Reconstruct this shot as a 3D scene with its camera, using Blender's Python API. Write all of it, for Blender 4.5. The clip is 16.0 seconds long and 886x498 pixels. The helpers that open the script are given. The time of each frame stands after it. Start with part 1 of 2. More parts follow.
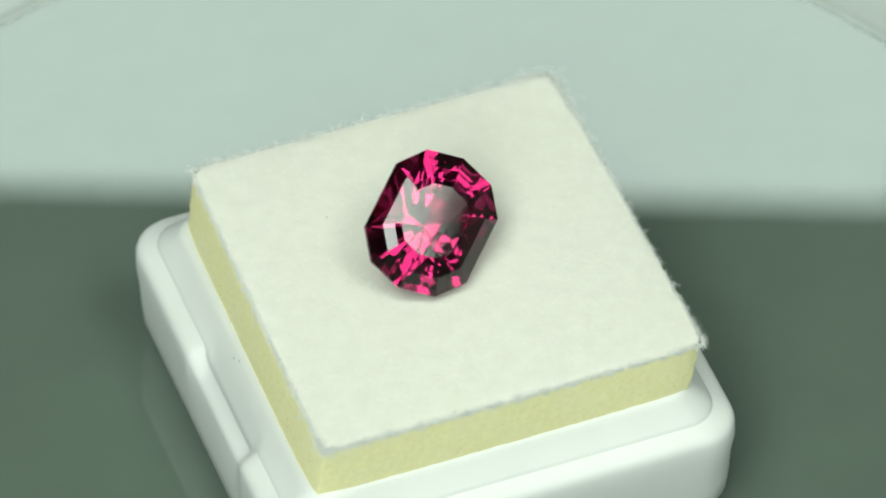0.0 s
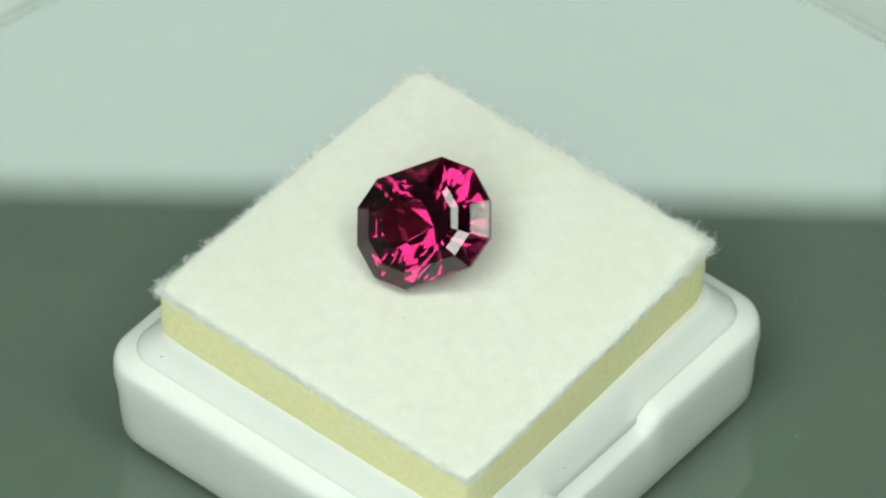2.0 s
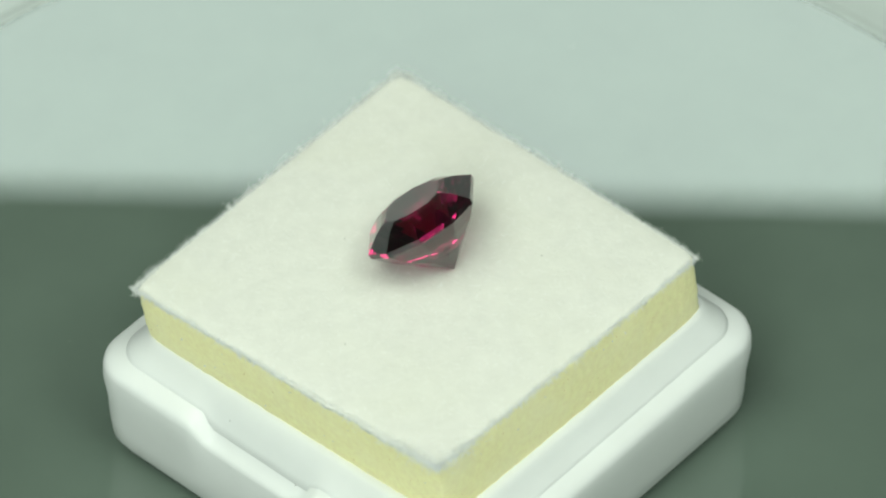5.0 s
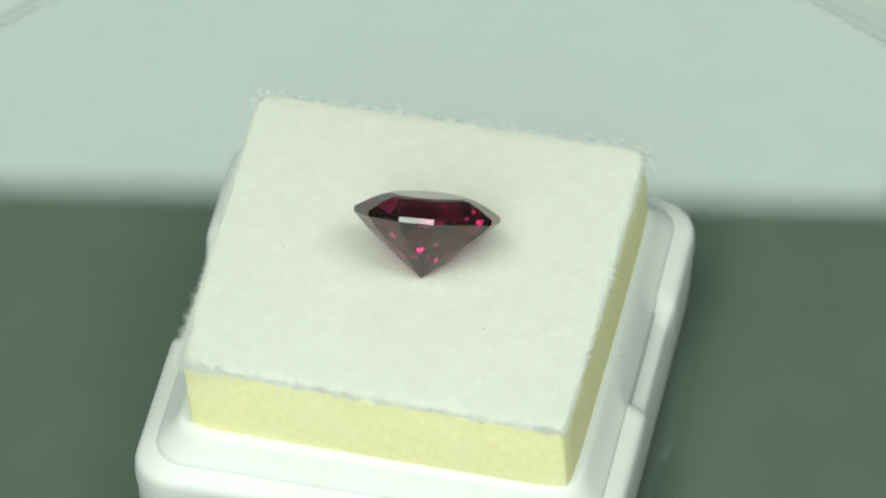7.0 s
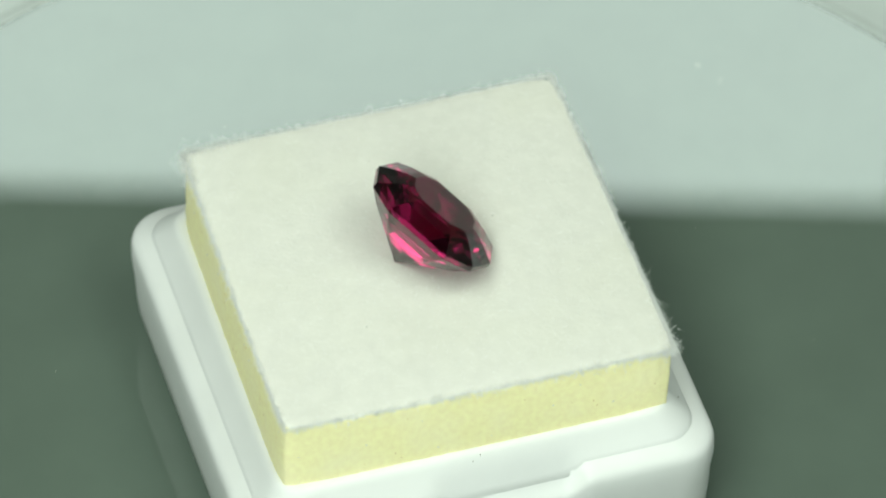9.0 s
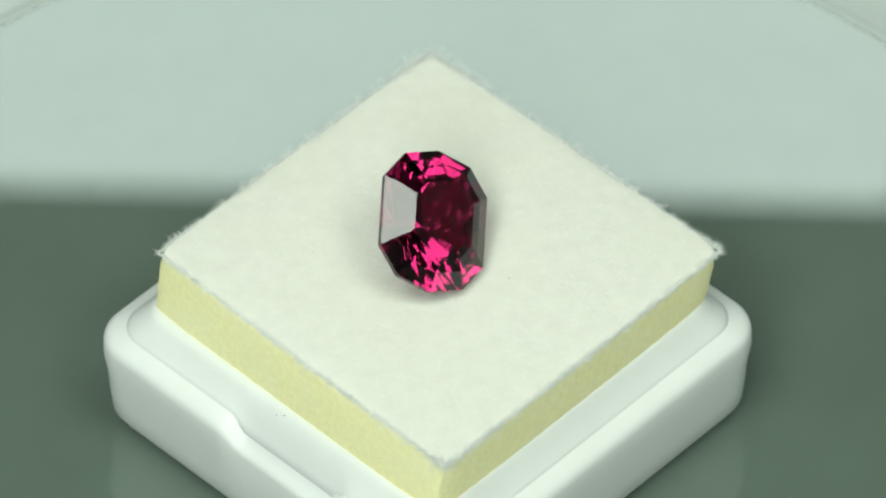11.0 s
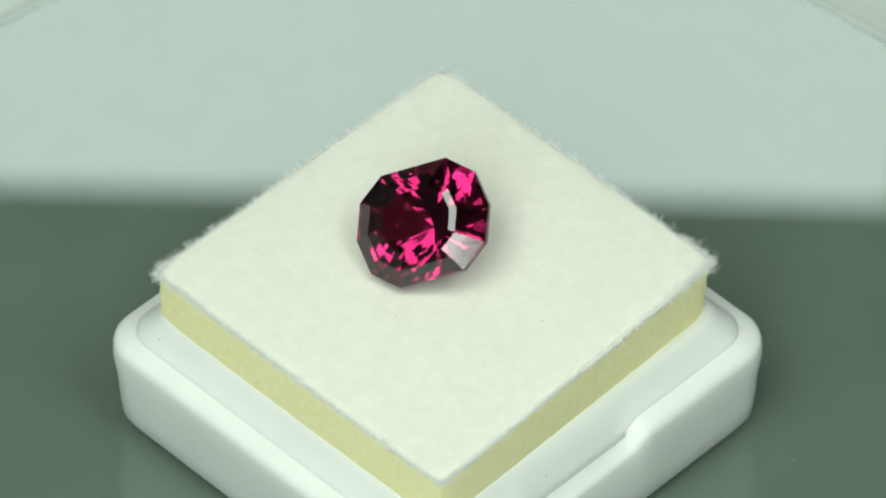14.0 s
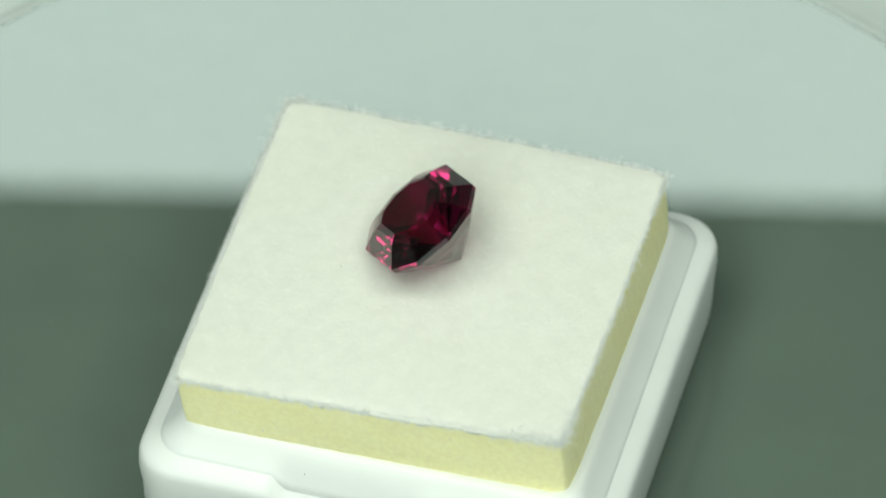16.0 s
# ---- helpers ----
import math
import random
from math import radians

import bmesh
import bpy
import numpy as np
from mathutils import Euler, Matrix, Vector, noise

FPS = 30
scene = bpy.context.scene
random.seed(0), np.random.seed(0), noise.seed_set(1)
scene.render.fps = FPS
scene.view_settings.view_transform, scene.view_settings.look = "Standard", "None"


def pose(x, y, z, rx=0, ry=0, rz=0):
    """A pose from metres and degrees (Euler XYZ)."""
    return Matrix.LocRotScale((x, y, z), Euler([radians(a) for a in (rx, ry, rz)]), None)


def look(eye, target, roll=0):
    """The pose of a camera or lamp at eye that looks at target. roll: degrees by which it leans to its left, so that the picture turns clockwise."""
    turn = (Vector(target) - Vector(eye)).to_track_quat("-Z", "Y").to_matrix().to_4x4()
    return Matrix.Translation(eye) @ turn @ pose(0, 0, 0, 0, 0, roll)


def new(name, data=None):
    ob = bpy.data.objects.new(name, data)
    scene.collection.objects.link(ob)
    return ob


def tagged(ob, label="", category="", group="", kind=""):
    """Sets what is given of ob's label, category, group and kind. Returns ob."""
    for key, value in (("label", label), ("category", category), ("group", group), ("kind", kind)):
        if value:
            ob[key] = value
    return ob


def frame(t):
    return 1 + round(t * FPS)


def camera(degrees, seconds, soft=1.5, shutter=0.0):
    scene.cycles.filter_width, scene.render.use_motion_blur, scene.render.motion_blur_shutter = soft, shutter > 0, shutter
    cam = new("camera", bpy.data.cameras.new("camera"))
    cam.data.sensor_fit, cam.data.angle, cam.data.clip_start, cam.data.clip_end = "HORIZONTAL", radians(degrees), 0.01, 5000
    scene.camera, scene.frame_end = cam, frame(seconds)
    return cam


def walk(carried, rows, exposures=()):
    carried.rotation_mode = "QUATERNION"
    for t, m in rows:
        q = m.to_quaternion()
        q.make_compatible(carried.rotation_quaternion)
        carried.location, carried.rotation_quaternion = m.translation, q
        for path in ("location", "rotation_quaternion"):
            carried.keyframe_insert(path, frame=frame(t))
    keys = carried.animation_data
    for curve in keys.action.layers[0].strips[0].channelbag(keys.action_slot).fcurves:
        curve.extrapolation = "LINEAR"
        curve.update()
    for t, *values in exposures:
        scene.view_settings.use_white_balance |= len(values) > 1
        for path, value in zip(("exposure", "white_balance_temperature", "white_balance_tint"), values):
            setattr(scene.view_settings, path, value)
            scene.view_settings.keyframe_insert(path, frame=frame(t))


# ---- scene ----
# Lengths inside the builders are in millimetres; MM turns them into metres.
MM = 0.001
SECONDS = 16.0
RATE = -30.42                      # turntable, degrees a second

# ---- camera: on a stand, a long lens, still ----
cam = camera(7.0925, SECONDS, soft=2.0)
cam.data.dof.use_dof = True
cam.data.dof.focus_distance = 0.4545
cam.data.dof.aperture_fstop = 52
STAND = pose(0.0, -0.31417, 0.34605, 43.5526, 0.0045, -0.1873)
walk(cam, [(0.0, STAND), (SECONDS, STAND)])

# ---- world and lamps ----
world = bpy.data.worlds.new("world")
scene.world = world
world.use_nodes = True
world.node_tree.nodes["Background"].inputs["Color"].default_value = (0.86, 1.0, 0.92, 1)
world.node_tree.nodes["Background"].inputs["Strength"].default_value = 0.05
scene.view_settings.exposure = 0.0


def area_lamp(name, m, wide, high, watts, colour):
    data = bpy.data.lights.new(name, "AREA")
    data.shape, data.size, data.size_y, data.energy, data.color = "RECTANGLE", wide, high, watts, colour
    ob = new(name, data)
    ob.matrix_world = m
    return ob


# back panel, whose upper edge is mirrored in the platter
BACK_TOP = 0.3212
area_lamp("back_panel_lamp", pose(0, 0.33, BACK_TOP - 0.0225, -90, 0, 0) @ pose(0, 0, 0, 0, 0, -2.1),
          0.124, 0.045, 0.0875, (0.83, 1.0, 0.92))
# wide soft lamp behind the camera
area_lamp("key_lamp", look((-0.105, -0.45, 0.365), (0, 0, 0.015)), 0.24, 0.25, 1.4, (0.92, 1.0, 0.92))
# soft panels overhead, open in the middle for the camera
GLOW = 6.1
for name, x, y, wide, deep in (("overhead_lamp_west", -0.162, -0.185, 0.184, 0.33), ("overhead_lamp_east", 0.222, -0.185, 0.145, 0.30),
                               ("overhead_lamp_middle", 0.04, -0.09, 0.22, 0.10)):
    area_lamp(name, pose(x, y, 0.45), wide, deep, GLOW * math.pi * wide * deep, (0.90, 1.0, 0.88))


# ---- materials ----
def material(name, colour, rough=0.5, scale=500.0, vary=0.06, bump=0.0, bump_scale=2000.0, metal=0.0, ior=1.5,
             stain=None, stain_amount=0.0):
    """A surface with two scales of colour variation and fine relief; scales are per metre."""
    m = bpy.data.materials.new(name)
    m.use_nodes = True
    nt = m.node_tree
    b = nt.nodes["Principled BSDF"]
    tc = nt.nodes.new("ShaderNodeTexCoord")
    n1 = nt.nodes.new("ShaderNodeTexNoise")
    n1.inputs["Scale"].default_value, n1.inputs["Detail"].default_value = scale, 4
    nt.links.new(tc.outputs["Object"], n1.inputs["Vector"])
    r = nt.nodes.new("ShaderNodeValToRGB")
    lo = [c * (1 - vary) for c in colour]
    hi = [min(1, c * (1 + vary)) for c in colour]
    r.color_ramp.elements[0].color, r.color_ramp.elements[0].position = (*lo, 1), 0.3
    r.color_ramp.elements[1].color, r.color_ramp.elements[1].position = (*hi, 1), 0.7
    nt.links.new(n1.outputs["Fac"], r.inputs["Fac"])
    out = r.outputs["Color"]
    if stain:
        n2 = nt.nodes.new("ShaderNodeTexNoise")
        n2.inputs["Scale"].default_value, n2.inputs["Detail"].default_value = scale * 0.13, 3
        nt.links.new(tc.outputs["Object"], n2.inputs["Vector"])
        r2 = nt.nodes.new("ShaderNodeMapRange")
        r2.inputs["From Min"].default_value, r2.inputs["From Max"].default_value = 0.45, 0.75
        r2.inputs["To Max"].default_value = stain_amount
        nt.links.new(n2.outputs["Fac"], r2.inputs["Value"])
        mx = nt.nodes.new("ShaderNodeMixRGB")
        mx.inputs["Color2"].default_value = (*stain, 1)
        nt.links.new(r2.outputs["Result"], mx.inputs["Fac"])
        nt.links.new(out, mx.inputs["Color1"])
        out = mx.outputs["Color"]
    nt.links.new(out, b.inputs["Base Color"])
    b.inputs["Roughness"].default_value, b.inputs["Metallic"].default_value = rough, metal
    b.inputs["IOR"].default_value = ior
    if bump:
        n3 = nt.nodes.new("ShaderNodeTexNoise")
        n3.inputs["Scale"].default_value, n3.inputs["Detail"].default_value = bump_scale, 5
        nt.links.new(tc.outputs["Object"], n3.inputs["Vector"])
        bp = nt.nodes.new("ShaderNodeBump")
        bp.inputs["Strength"].default_value, bp.inputs["Distance"].default_value = 1.0, bump
        nt.links.new(n3.outputs["Fac"], bp.inputs["Height"])
        nt.links.new(bp.outputs["Normal"], b.inputs["Normal"])
    return m


def gem_material():
    m = bpy.data.materials.new("magenta_gem")
    m.use_nodes = True
    b = m.node_tree.nodes["Principled BSDF"]
    b.inputs["Base Color"].default_value = (0.245, 0.0075, 0.060, 1)
    b.inputs["Roughness"].default_value = 0.035
    b.inputs["IOR"].default_value = 1.76
    b.inputs["Transmission Weight"].default_value = 1.0
    return m


def fibre_material():
    """Thin white fibre that lets part of the light through."""
    m = bpy.data.materials.new("white_fibre")
    m.use_nodes = True
    nt = m.node_tree
    nt.nodes.remove(nt.nodes["Principled BSDF"])
    info = nt.nodes.new("ShaderNodeNewGeometry")
    ramp = nt.nodes.new("ShaderNodeValToRGB")
    ramp.color_ramp.elements[0].color, ramp.color_ramp.elements[1].color = (0.95, 0.96, 0.945, 1), (0.98, 0.99, 0.985, 1)
    d, t, mix = (nt.nodes.new(k) for k in ("ShaderNodeBsdfDiffuse", "ShaderNodeBsdfTranslucent", "ShaderNodeMixShader"))
    mix.inputs[0].default_value = 0.45
    nt.links.new(info.outputs["Random Per Island"], ramp.inputs["Fac"])
    for b in (d, t):
        nt.links.new(ramp.outputs["Color"], b.inputs["Color"])
    nt.links.new(d.outputs[0], mix.inputs[1])
    nt.links.new(t.outputs[0], mix.inputs[2])
    nt.links.new(mix.outputs[0], nt.nodes["Material Output"].inputs["Surface"])
    return m


FELT = material("white_felt", (0.775, 0.775, 0.712), 0.95, 900, 0.03, 0.00005, 3500, stain=(0.75, 0.755, 0.645), stain_amount=0.45)
FIBRE = fibre_material()
FOAM = material("yellow_foam", (0.99, 0.92, 0.52), 0.9, 2600, 0.05, 0.00002, 4200, stain=(0.97, 0.93, 0.63), stain_amount=0.45)
PLASTIC = material("white_plastic", (0.765, 0.79, 0.785), 0.45, 250, 0.02, 0.00001, 500)
ACRYLIC = material("dark_acrylic", (0.116, 0.156, 0.127), 0.01, 120, 0.05, ior=1.80)
RIM = material("platter_rim", (0.55, 0.61, 0.59), 0.3, 200, 0.05)
BASE = material("white_base", (0.75, 0.76, 0.74), 0.5, 100, 0.03)
TABLE = material("white_table", (0.74, 0.81, 0.79), 0.55, 30, 0.03, 0.0002, 300)
WALL = material("pale_wall", (0.30, 0.32, 0.30), 0.9, 12, 0.04, 0.0005, 200)
DARK = material("dark_ceiling", (0.06, 0.065, 0.06), 0.9, 12, 0.05, 0.0005, 200)
GREYDUST = material("grey_dust", (0.16, 0.16, 0.13), 0.9, 3000, 0.1)
# platter dust, and the pale crumbs that imitate glints on the foam
DUST_GLINT = material("pale_dust_glint", (0.75, 0.76, 0.72), 0.8, 3000, 0.1)
FOAMPORE = material("foam_pore", (0.72, 0.58, 0.25), 0.9, 3000, 0.1)
GEM = gem_material()


# ---- building helpers ----
def part(name, bm, mat, parent=None, label="", smooth=False):
    """Links a bmesh, given in millimetres, as one mesh object."""
    for v in bm.verts:
        v.co *= MM
    bmesh.ops.recalc_face_normals(bm, faces=bm.faces[:])
    me = bpy.data.meshes.new(name)
    bm.to_mesh(me)
    bm.free()
    me.materials.append(mat)
    if smooth:
        for p in me.polygons:
            p.use_smooth = True
    ob = new(name, me)
    ob.parent = parent
    if label:
        tagged(ob, label)
    return ob


def raw_part(name, verts, faces, mat, parent=None, label="", kind=""):
    me = bpy.data.meshes.new(name)
    me.from_pydata([(x * MM, y * MM, z * MM) for x, y, z in verts], [], faces)
    me.materials.append(mat)
    ob = new(name, me)
    ob.parent = parent
    return tagged(ob, label, kind=kind)


def box_mesh(x0, y0, z0, x1, y1, z1):
    bm = bmesh.new()
    bmesh.ops.create_cube(bm, size=1, matrix=Matrix.Translation(((x0 + x1) / 2, (y0 + y1) / 2, (z0 + z1) / 2))
                          @ Matrix.Diagonal((x1 - x0, y1 - y0, z1 - z0, 1)))
    return bm


def lathe(rings, steps=160):
    """A turned body from (radius, height) pairs; a radius of 0 closes it."""
    bm = bmesh.new()
    loops = []
    for r, z in rings:
        if r == 0:
            loops.append([bm.verts.new((0, 0, z))])
        else:
            loops.append([bm.verts.new((r * math.cos(2 * math.pi * i / steps), r * math.sin(2 * math.pi * i / steps), z))
                          for i in range(steps)])
    for a, b in zip(loops, loops[1:]):
        for i in range(steps):
            j = (i + 1) % steps
            if len(a) == 1:
                bm.faces.new((a[0], b[i], b[j]))
            elif len(b) == 1:
                bm.faces.new((a[i], a[j], b[0]))
            else:
                bm.faces.new((a[i], a[j], b[j], b[i]))
    return bm


# ---- the setting ----
TABLE_Z = -16.0


def structure():
    t = part("table_top", box_mesh(-700, -800, TABLE_Z - 25, 700, 700, TABLE_Z), TABLE)
    tagged(t, "plain white matt tabletop under the turntable", "table", kind="structure")
    for name, b in (("wall_north", (-700, 700, -700, 700, 720, 900)), ("wall_south", (-700, -820, -700, 700, -800, 900)),
                    ("wall_east", (700, -820, -700, 720, 720, 900)), ("wall_west", (-720, -820, -700, -700, 720, 900))):
        o = part(name, box_mesh(*b), WALL)
        tagged(o, "plain pale matt wall around the table", "wall", kind="structure")
    c = part("ceiling", box_mesh(-720, -820, 900, 720, 720, 920), DARK)
    tagged(c, "plain dark matt ceiling", "ceiling", kind="structure")
    f = part("floor", box_mesh(-720, -820, -720, 720, 720, -700), WALL)
    tagged(f, "plain matt floor", "floor", kind="structure")


structure()

# ---- the turntable ----
DISC = 46.6


def turntable():
    base = tagged(new("turntable"), "round dark glossy display turntable with a pale base", "turntable")
    part("platter", lathe([(0, 0), (DISC - 0.12, 0), (DISC - 0.03, -0.03), (DISC, -0.12), (DISC, -2.4), (DISC - 0.5, -3.0), (0, -3.0)]),
         ACRYLIC, base, "dark glossy acrylic platter")
    part("rim", lathe([(DISC + 0.05, -0.1), (DISC + 0.3, 0.0), (DISC + 0.9, -0.1), (DISC + 1.2, -0.5), (DISC + 1.2, -4.2), (DISC - 2, -4.4), (DISC - 2, -3.05),
                       (DISC + 0.05, -2.95), (DISC + 0.05, -0.1)]), RIM, base, "grey moulded rim")
    part("drum", lathe([(0, -4.5), (DISC - 4, -4.5), (DISC - 3, -5.2), (DISC - 3, TABLE_Z + 0.6), (DISC - 3.6, TABLE_Z), (0, TABLE_Z)]),
         BASE, base, "pale plastic drum")
    rnd = random.Random(4)
    verts, faces = [], []
    for _ in range(9):
        a, r = rnd.uniform(0, 6.283), rnd.uniform(23, 40)
        s = rnd.uniform(0.02, 0.05)
        x, y = r * math.cos(a), r * math.sin(a)
        n = len(verts)
        verts += [(x - s, y - s * 0.4, 0.0), (x + s, y - s * 0.6, 0.0), (x + s * 0.2, y + s, 0.0), (x, y, s * 0.7)]
        faces += [(n, n + 1, n + 3), (n + 1, n + 2, n + 3), (n + 2, n, n + 3), (n, n + 2, n + 1)]
    raw_part("dust", verts, faces, DUST_GLINT, base, "fine pale dust specks", "stuff")
    return base


# ---- the open box ----
BOX_TURN = 20.7
BOX_AT = (0.29, 0.58)
PAD_Z = 14.6


def square_loop(half, radius, steps=9, side=14):
    """Points round a square with rounded corners, counter-clockwise, with points along each side for the notches."""
    pts = []
    k = half - radius
    for c in range(4):
        a0 = math.radians(90 * c)
        cx, cy = [(k, k), (-k, k), (-k, -k), (k, -k)][c]
        for i in range(steps + 1):
            a = a0 + math.radians(90) * i / steps
            pts.append((cx + radius * math.cos(a), cy + radius * math.sin(a)))
        ex, ey = pts[-1]
        nx, ny = [(-k, k), (-k, -k), (k, -k), (k, k)][c]
        a1 = a0 + math.radians(90)
        fx, fy = nx + radius * math.cos(a1), ny + radius * math.sin(a1)
        for i in range(1, side):
            f = i / side
            pts.append((ex + (fx - ex) * f, ey + (fy - ey) * f))
    return pts


def box_tray():
    tray = tagged(new("gem_box"), "square white plastic gem box tray with rounded corners", "box")
    # half width, corner radius, height, how much the thumb notch changes it (inwards, downwards)
    lip = [(11.9, 1.0, 3.0, 0, 0), (12.0, 1.0, 9.3, 0, 0), (12.15, 1.1, 9.65, 0, 0), (12.45, 1.3, 9.84, 0, 0), (12.9, 1.6, 9.82, 0, 0), (13.15, 1.8, 9.65, 0, 0),
           (13.36, 1.9, 9.36, 0, 0), (13.6, 2.0, 9.02, 0, 0), (13.9, 2.0, 8.66, 0, 0.3), (14.2, 2.2, 8.3, 0, 0.68), (14.5, 2.3, 7.98, 0.05, 0.9), (13.9, 2.0, 5.9, 0, 0)]
    body = [(13.2, 1.9, 5.4, 0, 0), (13.32, 2.0, 8.7, 0, 0), (13.55, 2.0, 8.72, 0, 0), (13.8, 2.1, 8.45, 0.0, 0.3), (14.2, 2.3, 8.18, 0.05, 0.7), (14.7, 2.4, 7.94, 0.15, 1.1),
            (15.15, 2.55, 7.74, 0.25, 1.25), (15.42, 2.7, 7.56, 0.3, 1.25), (15.58, 2.75, 7.34, 0.32, 1.2), (15.66, 2.8, 7.0, 0.35, 1.1), (15.68, 2.8, 6.0, 0.3, 0.6),
            (15.6, 3.1, 4.4, 0.1, 0.1), (15.52, 3.0, 2.6, 0.0, 0), (15.4, 2.9, 1.2, 0, 0),
            (15.0, 2.7, 0.45, 0, 0), (14.4, 2.3, 0.02, 0, 0), (11.0, 1.5, 0.02, 0, 0)]
    m = Matrix.Rotation(math.radians(BOX_TURN), 4, "Z")

    def shell(name, rows, label):
        bm = bmesh.new()
        loops = []
        for half, rad, z, inset, drop in rows:
            loop = []
            for x, y in square_loop(half, rad, side=40):
                w = 0.0
                if abs(x) > half - 0.01 and inset + drop > 0:
                    w = min(1.0, max(0.0, (5.0 - abs(y + 1.6)) / 1.1))
                    w = w * w * (3 - 2 * w)
                px = x - math.copysign(inset * w, x)
                v = m @ Vector((px, y, z - drop * w))
                loop.append(bm.verts.new((v.x + BOX_AT[0], v.y + BOX_AT[1], v.z)))
            loops.append(loop)
        n = len(loops[0])
        for a, b in zip(loops, loops[1:]):
            for i in range(n):
                bm.faces.new((a[i], b[i], b[(i + 1) % n], a[(i + 1) % n]))
        bm.faces.new(loops[0][::-1])
        bm.faces.new(loops[-1])
        part(name, bm, PLASTIC, tray, label, smooth=True)

    shell("lip", lip, "raised white inner lip")
    shell("body", body, "white moulded outer body with thumb notches")
    rnd = random.Random(9)
    verts, faces = [], []
    for x, y, z in ((-12.04, -4.12, 9.62), (-12.39, -3.69, 9.40), (-5.64, -16.4, 8.88), (13.25, 7.15, 7.06), (15.03, 1.5, 8.56)):
        grain(verts, faces, Vector((x, y, z)), 0.07, rnd)
    raw_part("lint", verts, faces, GREYDUST, tray, "tiny grey lint specks", "stuff")
    return tray


# ---- the felt-topped foam pad ----
CORNERS = {"c": Vector((-6.41, -15.91, -0.32)), "d": Vector((17.31, -6.88, -0.34)),
           "a": Vector((7.88, 16.14, 0.51)), "b": Vector((-15.08, 7.88, 0.15))}


# how far the foot of the foam block stands aside from its top, in the tray
LEAN = Vector((-0.59, 0.15, 0.0))


def on_pad(u, v):
    p = (CORNERS["c"] * (1 - u) + CORNERS["d"] * u) * (1 - v) + (CORNERS["b"] * (1 - u) + CORNERS["a"] * u) * v
    return Vector((p.x, p.y, p.z + PAD_Z))


def pad_centre():
    return on_pad(0.5, 0.5)


def dome(u, v):
    e = min(u, 1 - u, v, 1 - v) * 25.0
    crown = 0.45 * (1 - (2 * u - 1) ** 2) * (1 - (2 * v - 1) ** 2)
    edge = -0.10 * math.exp(-e / 0.35)
    return crown + edge


def edge_shift(p, seed, amount):
    n = noise.noise(Vector((p.x * 0.45, p.y * 0.45, seed))) + 0.6 * noise.noise(Vector((p.x * 1.8, p.y * 1.8, seed + 9))) + 0.5 * noise.noise(Vector((p.x * 5.0, p.y * 5.0, seed + 4)))
    return amount * n


def rim_of(n):
    """Grid positions round the edge of an n by n grid."""
    k = n - 1
    return ([(i, 0) for i in range(k)] + [(k, i) for i in range(k)] + [(k - i, k) for i in range(k)] + [(0, k - i) for i in range(k)])


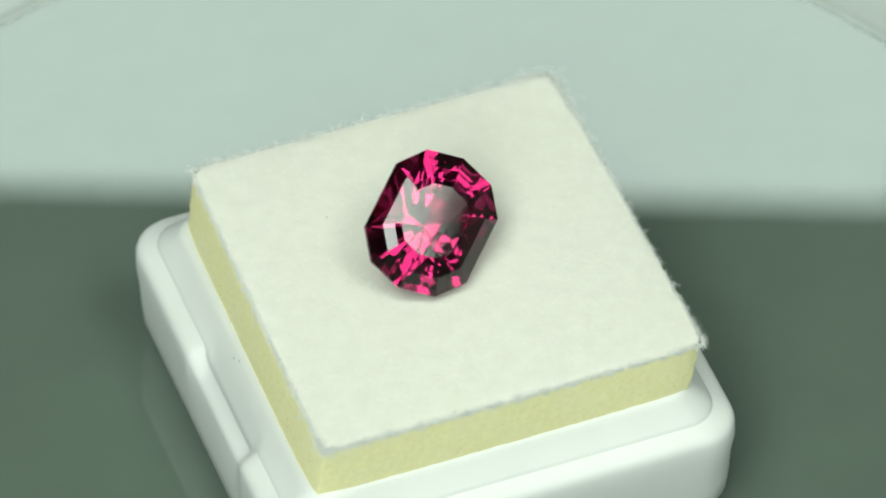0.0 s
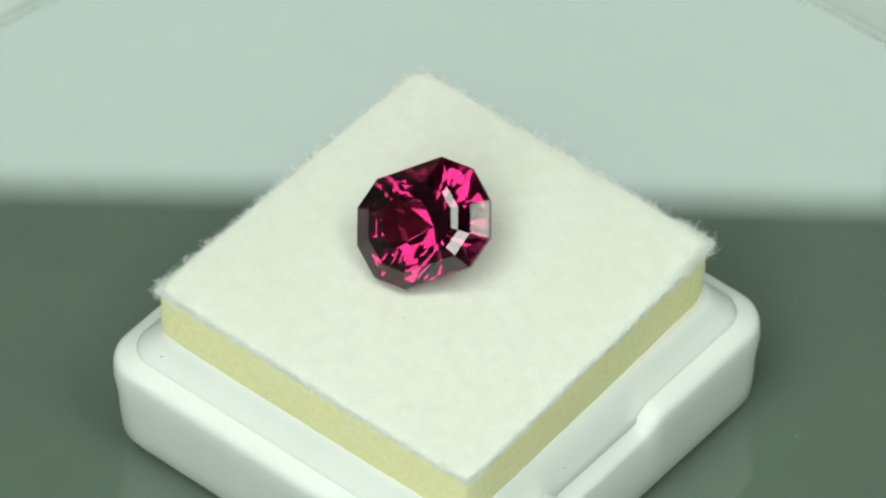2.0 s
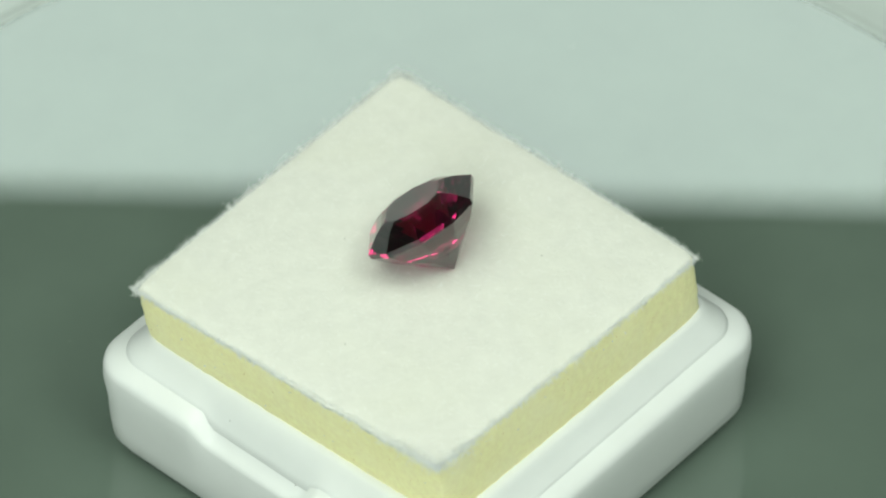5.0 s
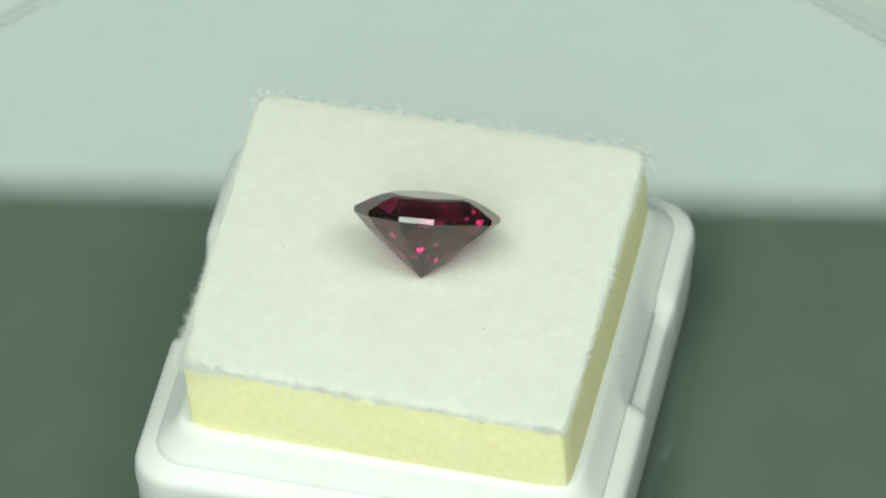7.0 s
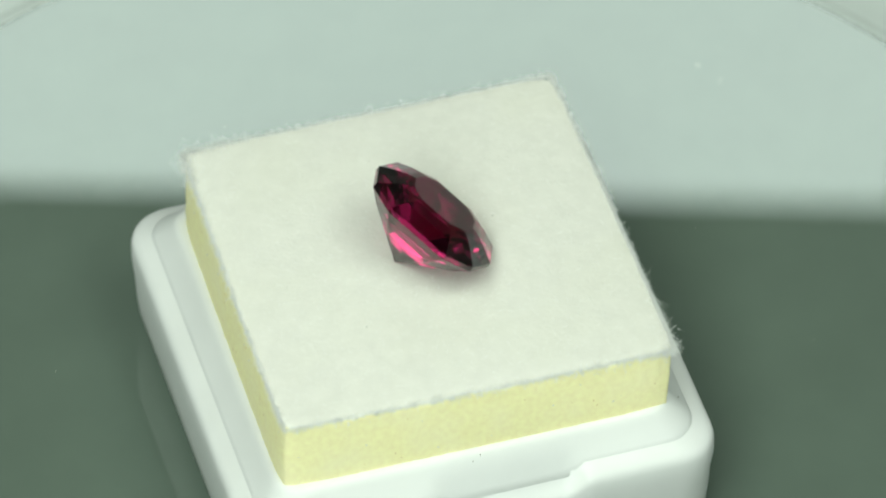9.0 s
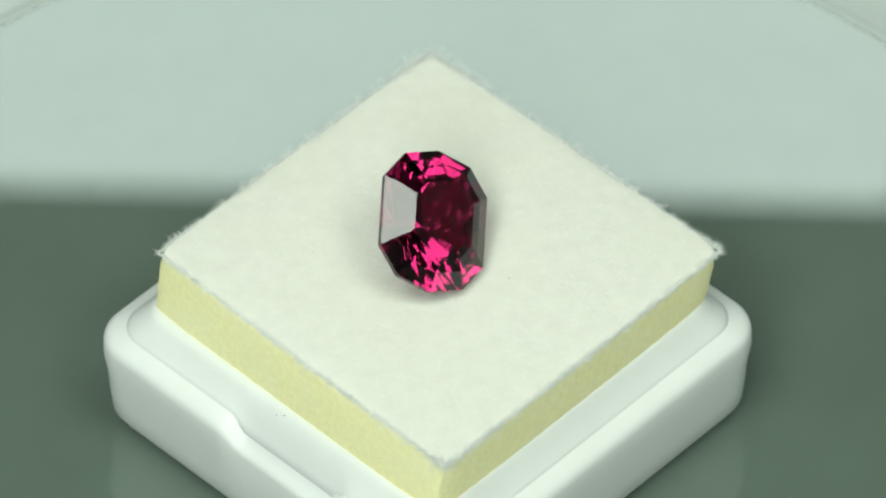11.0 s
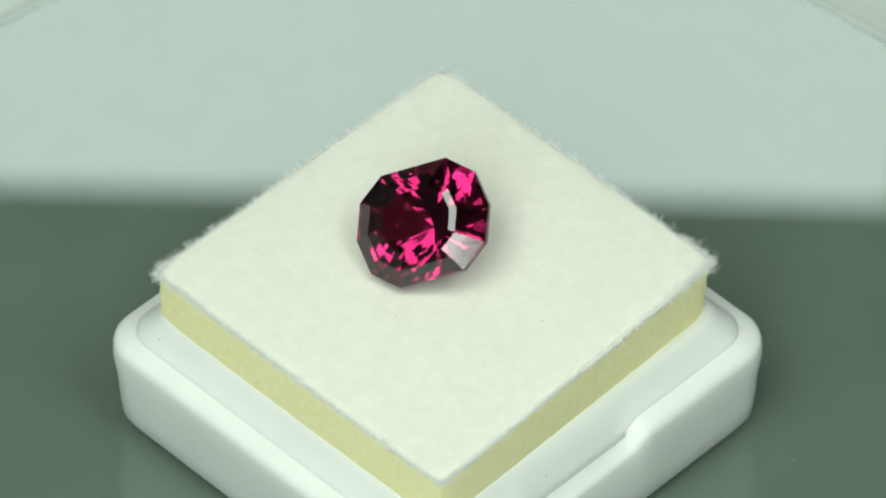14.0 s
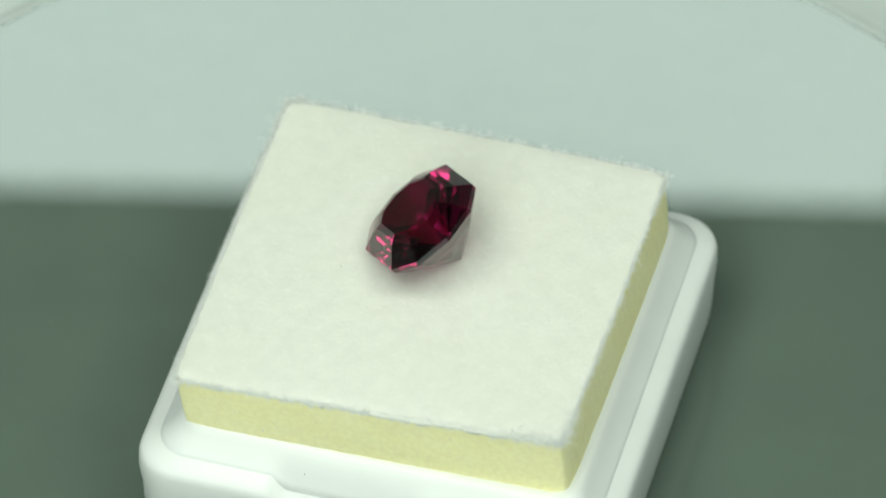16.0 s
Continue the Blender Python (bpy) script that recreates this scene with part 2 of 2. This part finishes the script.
def felt_pad():
    pad = tagged(new("display_pad"), "square white felt pad on yellow foam, frayed edges", "pad")
    n = 130
    c = pad_centre()

    # felt: a thin domed sheet with an uneven cut edge
    bm = bmesh.new()
    grid = [[None] * n for _ in range(n)]
    for i in range(n):
        for j in range(n):
            u, v = i / (n - 1), j / (n - 1)
            # rounded corners
            uu, vv = 2 * u - 1, 2 * v - 1
            pull = 1.010 - 0.024 * (abs(uu * vv)) ** 12
            p = on_pad(0.5 + 0.5 * uu * pull, 0.5 + 0.5 * vv * pull)
            away = Vector((p.x - c.x, p.y - c.y, 0))
            if i in (0, n - 1) or j in (0, n - 1):
                p += away.normalized() * (edge_shift(p, 3.0, 0.11) + (0.25 * max(0.0, v - 0.3) if u > 0.9 else 0.0))
            z = dome(u, v) + 0.025 * noise.noise(Vector((p.x * 0.8, p.y * 0.8, 0))) + 0.012 * noise.noise(Vector((p.x * 4, p.y * 4, 5)))
            # press under the stone
            d2 = (p.x - 0.1) ** 2 + (p.y + 0.4) ** 2
            z -= 0.12 * math.exp(-d2 / 5.0)
            grid[i][j] = bm.verts.new((p.x, p.y, p.z + z))
    for i in range(n - 1):
        for j in range(n - 1):
            bm.faces.new((grid[i][j], grid[i + 1][j], grid[i + 1][j + 1], grid[i][j + 1]))
    ring = [grid[i][j] for i, j in rim_of(n)]
    for grow, drop, teeth in ((0.06, 0.02, 0.0), (0.05, 0.05, 0.04), (0.03, 0.08, 0.14), (-0.12, 0.0, 0.0), (-0.5, 0.04, 0.0)):
        nxt = []
        for v in ring:
            q = v.co + Vector((v.co.x - c.x, v.co.y - c.y, 0)).normalized() * grow
            drop_here = drop * (1 + 0.35 * noise.noise(Vector((q.x * 1.1, q.y * 1.1, 7))))
            drop_here += teeth * max(0.0, 0.4 + 1.5 * noise.noise(Vector((q.x * 2.1, q.y * 2.1, 5.0))) + noise.noise(Vector((q.x * 5.5, q.y * 5.5, 8.0))))
            nxt.append(bm.verts.new((q.x, q.y, q.z - drop_here)))
        for a in range(len(ring)):
            b = (a + 1) % len(ring)
            bm.faces.new((ring[a], ring[b], nxt[b], nxt[a]))
        ring = nxt
    # a clear fold between the face and the cut side
    border = [grid[i][j] for i, j in rim_of(n)]
    for a, b in zip(border, border[1:] + border[:1]):
        fold = bm.edges.get((a, b))
        if fold:
            fold.smooth = False
    under = bm.verts.new((c.x, c.y, min(v.co.z for v in ring) - 0.05))
    for a in range(len(ring)):
        bm.faces.new((ring[a], ring[(a + 1) % len(ring)], under))
    part("felt", bm, FELT, pad, "white felt sheet", smooth=True)

    # foam: soft block, faintly bulging, pressed into the tray
    bm = bmesh.new()
    loops = []
    for step in range(20):
        z_at = -0.14 - (0.0, 0.14, 0.30)[step] if step < 3 else -0.44 - 0.33 * (step - 2)
        out = 0.12 + 0.09 * math.sin(math.pi * step / 16) - (0.09 if step == 0 else 0.0)
        loop = []
        for i, j in rim_of(n):
            u, v = i / (n - 1), j / (n - 1)
            uu, vv = 2 * u - 1, 2 * v - 1
            pull = 1.010 - 0.024 * (abs(uu * vv)) ** 12
            p = on_pad(0.5 + 0.5 * uu * pull, 0.5 + 0.5 * vv * pull)
            level = PAD_Z + (p.z - PAD_Z) * max(0, 1 + z_at / 5.0)
            away = Vector((p.x - c.x, p.y - c.y, 0)).normalized()
            rough = 0.05 * noise.noise(Vector((p.x * 2.2, p.y * 2.2, z_at * 2.2))) + 0.035 * noise.noise(Vector((p.x * 6, p.y * 6, z_at * 6)))
            top = max(0.0, 1 + z_at / 1.6)
            cut = edge_shift(p, 3.0, 0.11) + (0.25 * max(0.0, v - 0.3) if u > 0.9 else 0.0)
            q = p + away * (out + rough + top * cut) + LEAN * (-z_at / 5.0)
            loop.append(bm.verts.new((q.x, q.y, level + z_at)))
        loops.append(loop)
    m = len(loops[0])
    for a, b in zip(loops, loops[1:]):
        for i in range(m):
            bm.faces.new((a[i], b[i], b[(i + 1) % m], a[(i + 1) % m]))
    bm.faces.new(loops[0])
    bm.faces.new(loops[-1][::-1])
    part("foam", bm, FOAM, pad, "pale yellow foam block", smooth=True)
    fibres(pad)
    specks(pad)
    crumbs(pad)
    return pad


def grain(verts, faces, p, s, rnd):
    """A tiny angular crumb."""
    n = len(verts)
    for dx, dy, dz in ((-1, -0.4, -0.5), (1, -0.6, -0.4), (0.2, 1, -0.5), (0, 0, 0.8)):
        verts.append((p.x + s * dx * rnd.uniform(0.6, 1.2), p.y + s * dy * rnd.uniform(0.6, 1.2), p.z + s * dz))
    faces += [(n, n + 1, n + 3), (n + 1, n + 2, n + 3), (n + 2, n, n + 3), (n, n + 2, n + 1)]


def crumbs(pad):
    """Pale crumbs painted in for glints, and dark pores, on the cut sides of the foam."""
    c = pad_centre()
    for name, count, mat, big, label in (("foam_glint", 46, DUST_GLINT, 0.075, "pale crumbs in place of glints on the cut foam"),
                                         ("foam_pore", 60, FOAMPORE, 0.06, "fine ochre pores in the cut foam")):
        rnd = random.Random(len(name) + count)
        verts, faces = [], []
        for _ in range(count):
            side, f, deep = rnd.randrange(4), rnd.uniform(0.02, 0.98), rnd.uniform(0.6, 4.2)
            u, v = [(f, 0.0), (1.0, f), (f, 1.0), (0.0, f)][side]
            p = on_pad(0.5 + (u - 0.5) * 1.01, 0.5 + (v - 0.5) * 1.01)
            p += Vector((p.x - c.x, p.y - c.y, 0)).normalized() * 0.29 + LEAN * (deep / 5.0)
            p.z = PAD_Z - deep
            grain(verts, faces, p, big * rnd.uniform(0.5, 1.1), rnd)
        raw_part(name, verts, faces, mat, pad, label, "stuff")


def strand(verts, faces, p, way, length, width, rnd, curl):
    """A thin bent ribbon pair, thinning to its tip."""
    side = way.cross(Vector((rnd.uniform(-1, 1), rnd.uniform(-1, 1), rnd.uniform(-1, 1)))).normalized()
    start = len(verts)
    steps = 4
    q, d = p.copy(), way.normalized()
    for i in range(steps + 1):
        w = width * (1 - 0.75 * i / steps)
        verts.append(tuple(q + side * w))
        verts.append(tuple(q - side * w))
        verts.append(tuple(q + side.cross(d) * w))
        d = (d + Vector((rnd.uniform(-1, 1), rnd.uniform(-1, 1), rnd.uniform(-1, 1))) * curl).normalized()
        q = q + d * length / steps
    for i in range(steps):
        a = start + 3 * i
        b = a + 3
        faces.extend([(a, a + 1, b + 1, b), (a + 1, a + 2, b + 2, b + 1), (a + 2, a, b, b + 2)])


def fibres(pad):
    rnd = random.Random(11)
    c = pad_centre()
    verts, faces = [], []
    # frayed edge all round, thicker near the corner that has come loose
    for _ in range(13000):
        s = rnd.randrange(4)
        f = rnd.random()
        u, v = [(f, 0.0), (1.0, f), (f, 1.0), (0.0, f)][s]
        p = on_pad(u, v)
        away = Vector((p.x - c.x, p.y - c.y, 0)).normalized()
        p = p + away * rnd.uniform(0.02, 0.28)
        p.z += dome(u, v) - rnd.uniform(-0.02, 0.10)
        way = away * rnd.uniform(0.2, 1.0) + Vector((rnd.uniform(-1, 1), rnd.uniform(-1, 1), rnd.uniform(-0.3, 1.0))) * 0.7
        loose = (p - on_pad(1, 1)).length
        tuft = math.exp(-(loose / 4.0) ** 2) + 0.5 * math.exp(-((p - on_pad(0, 0)).length / 2.5) ** 2)
        clump = max(0.0, 0.75 + 1.1 * noise.noise(Vector((p.x * 1.3, p.y * 1.3, 2.0))) + 0.9 * noise.noise(Vector((p.x * 4.0, p.y * 4.0, 6.0))))
        strand(verts, faces, p, way, rnd.uniform(0.14, 0.54) * (0.5 + 0.7 * clump) * (1 + 0.6 * tuft), 0.015, rnd, 0.8)
    # loose tufts close to the frayed corners
    loose_ends = [(1.0, v, c, z) for v, c, z in ((0.985, 60, 0.7), (0.94, 70, 0.9), (0.89, 70, 0.9), (0.84, 40, 0.7), (0.76, 30, 0.6), (0.64, 20, 0.5))]
    loose_ends += [(u, 1.0, c, z) for u, c, z in ((0.985, 60, 0.7), (0.95, 60, 0.8), (0.90, 60, 0.9), (0.85, 40, 0.6), (0.76, 20, 0.5))]
    loose_ends += [(0.0, v, c, z) for v, c, z in ((0.02, 60, 0.6), (0.06, 40, 0.6), (0.13, 40, 0.7), (0.2, 30, 0.6), (0.31, 20, 0.5))]
    loose_ends += [(u, 0.0, c, z) for u, c, z in ((0.02, 60, 0.6), (0.07, 50, 0.7), (0.16, 40, 0.7), (0.26, 30, 0.7), (0.42, 12, 0.5))]
    for cu, cv, count, size in loose_ends:
        p0 = on_pad(cu, cv)
        away = Vector((p0.x - c.x, p0.y - c.y, 0)).normalized()
        for _ in range(int(count * 1.7)):
            p = p0 + Vector((rnd.gauss(0, 0.3), rnd.gauss(0, 0.3), rnd.uniform(-0.45, 0.05)))
            way = away + Vector((rnd.uniform(-1, 1), rnd.uniform(-1, 1), rnd.uniform(-0.5, 1.1)))
            strand(verts, faces, p, way, rnd.uniform(0.3, 1.25) * size, 0.014, rnd, 1.3)
    # short cut ends hanging over the foam
    for _ in range(1800):
        s = rnd.randrange(4)
        f = rnd.random()
        u, v = [(f, 0.0), (1.0, f), (f, 1.0), (0.0, f)][s]
        p = on_pad(u, v)
        away = Vector((p.x - c.x, p.y - c.y, 0)).normalized()
        p = p + away * rnd.uniform(0.26, 0.32) + Vector((0, 0, dome(u, v) - rnd.uniform(0.05, 0.22)))
        tooth = max(0.15, 0.7 + 1.2 * noise.noise(Vector((p.x * 2.4, p.y * 2.4, 3.0))))
        strand(verts, faces, p, Vector((rnd.uniform(-0.4, 0.4), rnd.uniform(-0.4, 0.4), -1)) + away * 0.35, rnd.uniform(0.10, 0.42) * tooth, 0.026, rnd, 0.25)
    # nap lying on the face
    for _ in range(5000):
        u, v = rnd.uniform(0.01, 0.99), rnd.uniform(0.01, 0.99)
        p = on_pad(u, v)
        p.z += dome(u, v) - 0.02
        a = rnd.uniform(0, 6.283)
        way = Vector((math.cos(a), math.sin(a), rnd.uniform(0.0, 0.45)))
        strand(verts, faces, p, way, rnd.uniform(0.2, 0.6), 0.009, rnd, 0.35)
    raw_part("fringe", verts, faces, FIBRE, pad, "fine white frayed fringe", "stuff")


def specks(pad):
    rnd = random.Random(23)
    verts, faces = [], []
    spots = [(0.268, 0.718), (0.468, 0.685), (0.55, 0.30), (0.83, 0.55)]
    for u, v in spots:
        p = on_pad(u, v)
        p.z += dome(u, v) + 0.02
        grain(verts, faces, p, rnd.uniform(0.05, 0.08), rnd)
    raw_part("lint", verts, faces, GREYDUST, pad, "tiny grey lint specks", "stuff")


# ---- the gemstone ----
GEM_AT = Vector((0.229, -0.364, 3.758 + PAD_Z))
GEM_UP = Vector((0.26474, -0.58664, 0.76535)).normalized()
GEM_LONG = Vector((-0.43888, -0.78001, -0.44606)).normalized()


# crown steps: share of the girdle outline, height
CROWN = ((1.0, 0.17), (0.77, 0.80), (0.615, 1.11), (0.515, 1.22))


# pavilion: a ring of corners below the girdle, and one of side middles nearer the culet
UPPER = (0.80, -1.10)
LOWER = (0.44, -2.58)


def gemstone():
    """Ten-sided elongated cut: girdle, stepped crown, table, and a pavilion of kite and corner facets down to a point."""
    quarter = [(4.69, 0.0), (4.06, 2.365), (2.30, 3.735)]
    outline = [quarter[0], quarter[1], quarter[2], (-2.30, 3.735), (-4.06, 2.365), (-4.69, 0.0), (-4.06, -2.365), (-2.30, -3.735),
               (2.30, -3.735), (4.06, -2.365)]
    side = GEM_UP.cross(GEM_LONG)
    long = side.cross(GEM_UP)
    m = Matrix((long, side, GEM_UP)).transposed().to_4x4()
    m.translation = GEM_AT
    stone = tagged(new("gemstone"), "deep magenta faceted gemstone leaning on a white pad", "gemstone")

    points = [(x * share, y * share, z) for share, z in CROWN for x, y in outline] + [(x, y, -0.17) for x, y in outline]
    points += [(x * UPPER[0], y * UPPER[0], UPPER[1]) for x, y in outline]
    for (x0, y0), (x1, y1) in zip(outline, outline[1:] + outline[:1]):
        points.append(((x0 + x1) / 2 * LOWER[0], (y0 + y1) / 2 * LOWER[0], LOWER[1]))
    points.append((0, 0, -4.12))
    bm = bmesh.new()
    for q in points:
        bm.verts.new(q)
    bmesh.ops.convex_hull(bm, input=bm.verts[:])
    sorts = {"table": [], "crown": [], "girdle": [], "pavilion": []}
    for f in bm.faces:
        low, high = min(v.co.z for v in f.verts), max(v.co.z for v in f.verts)
        kind = "table" if low > CROWN[-1][1] - 0.01 else "crown" if low > 0 else "girdle" if low > -0.2 else "pavilion"
        sorts[kind].append([m @ v.co for v in f.verts])
    middle = m @ Vector((0, 0, -0.6))
    for kind, polygons in sorts.items():
        verts, faces = [], []
        for pts in polygons:
            if (pts[1] - pts[0]).cross(pts[2] - pts[0]).dot(pts[0] - middle) < 0:
                pts.reverse()
            faces.append(tuple(range(len(verts), len(verts) + len(pts))))
            verts += [tuple(q) for q in pts]
        raw_part(kind, verts, faces, GEM, stone)
    bm.free()
    return stone


TURNTABLE = turntable()
TRAY = box_tray()
PAD = felt_pad()
STONE = gemstone()


def motions():
    """Everything on the platter turns with it, steadily, about the upright axis through the origin."""
    rows = [(0.5 * i, pose(0, 0, 0, 0, 0, RATE * 0.5 * i)) for i in range(int(SECONDS * 2) + 1)]
    for thing in (TURNTABLE, TRAY, PAD, STONE):
        walk(thing, rows)


motions()
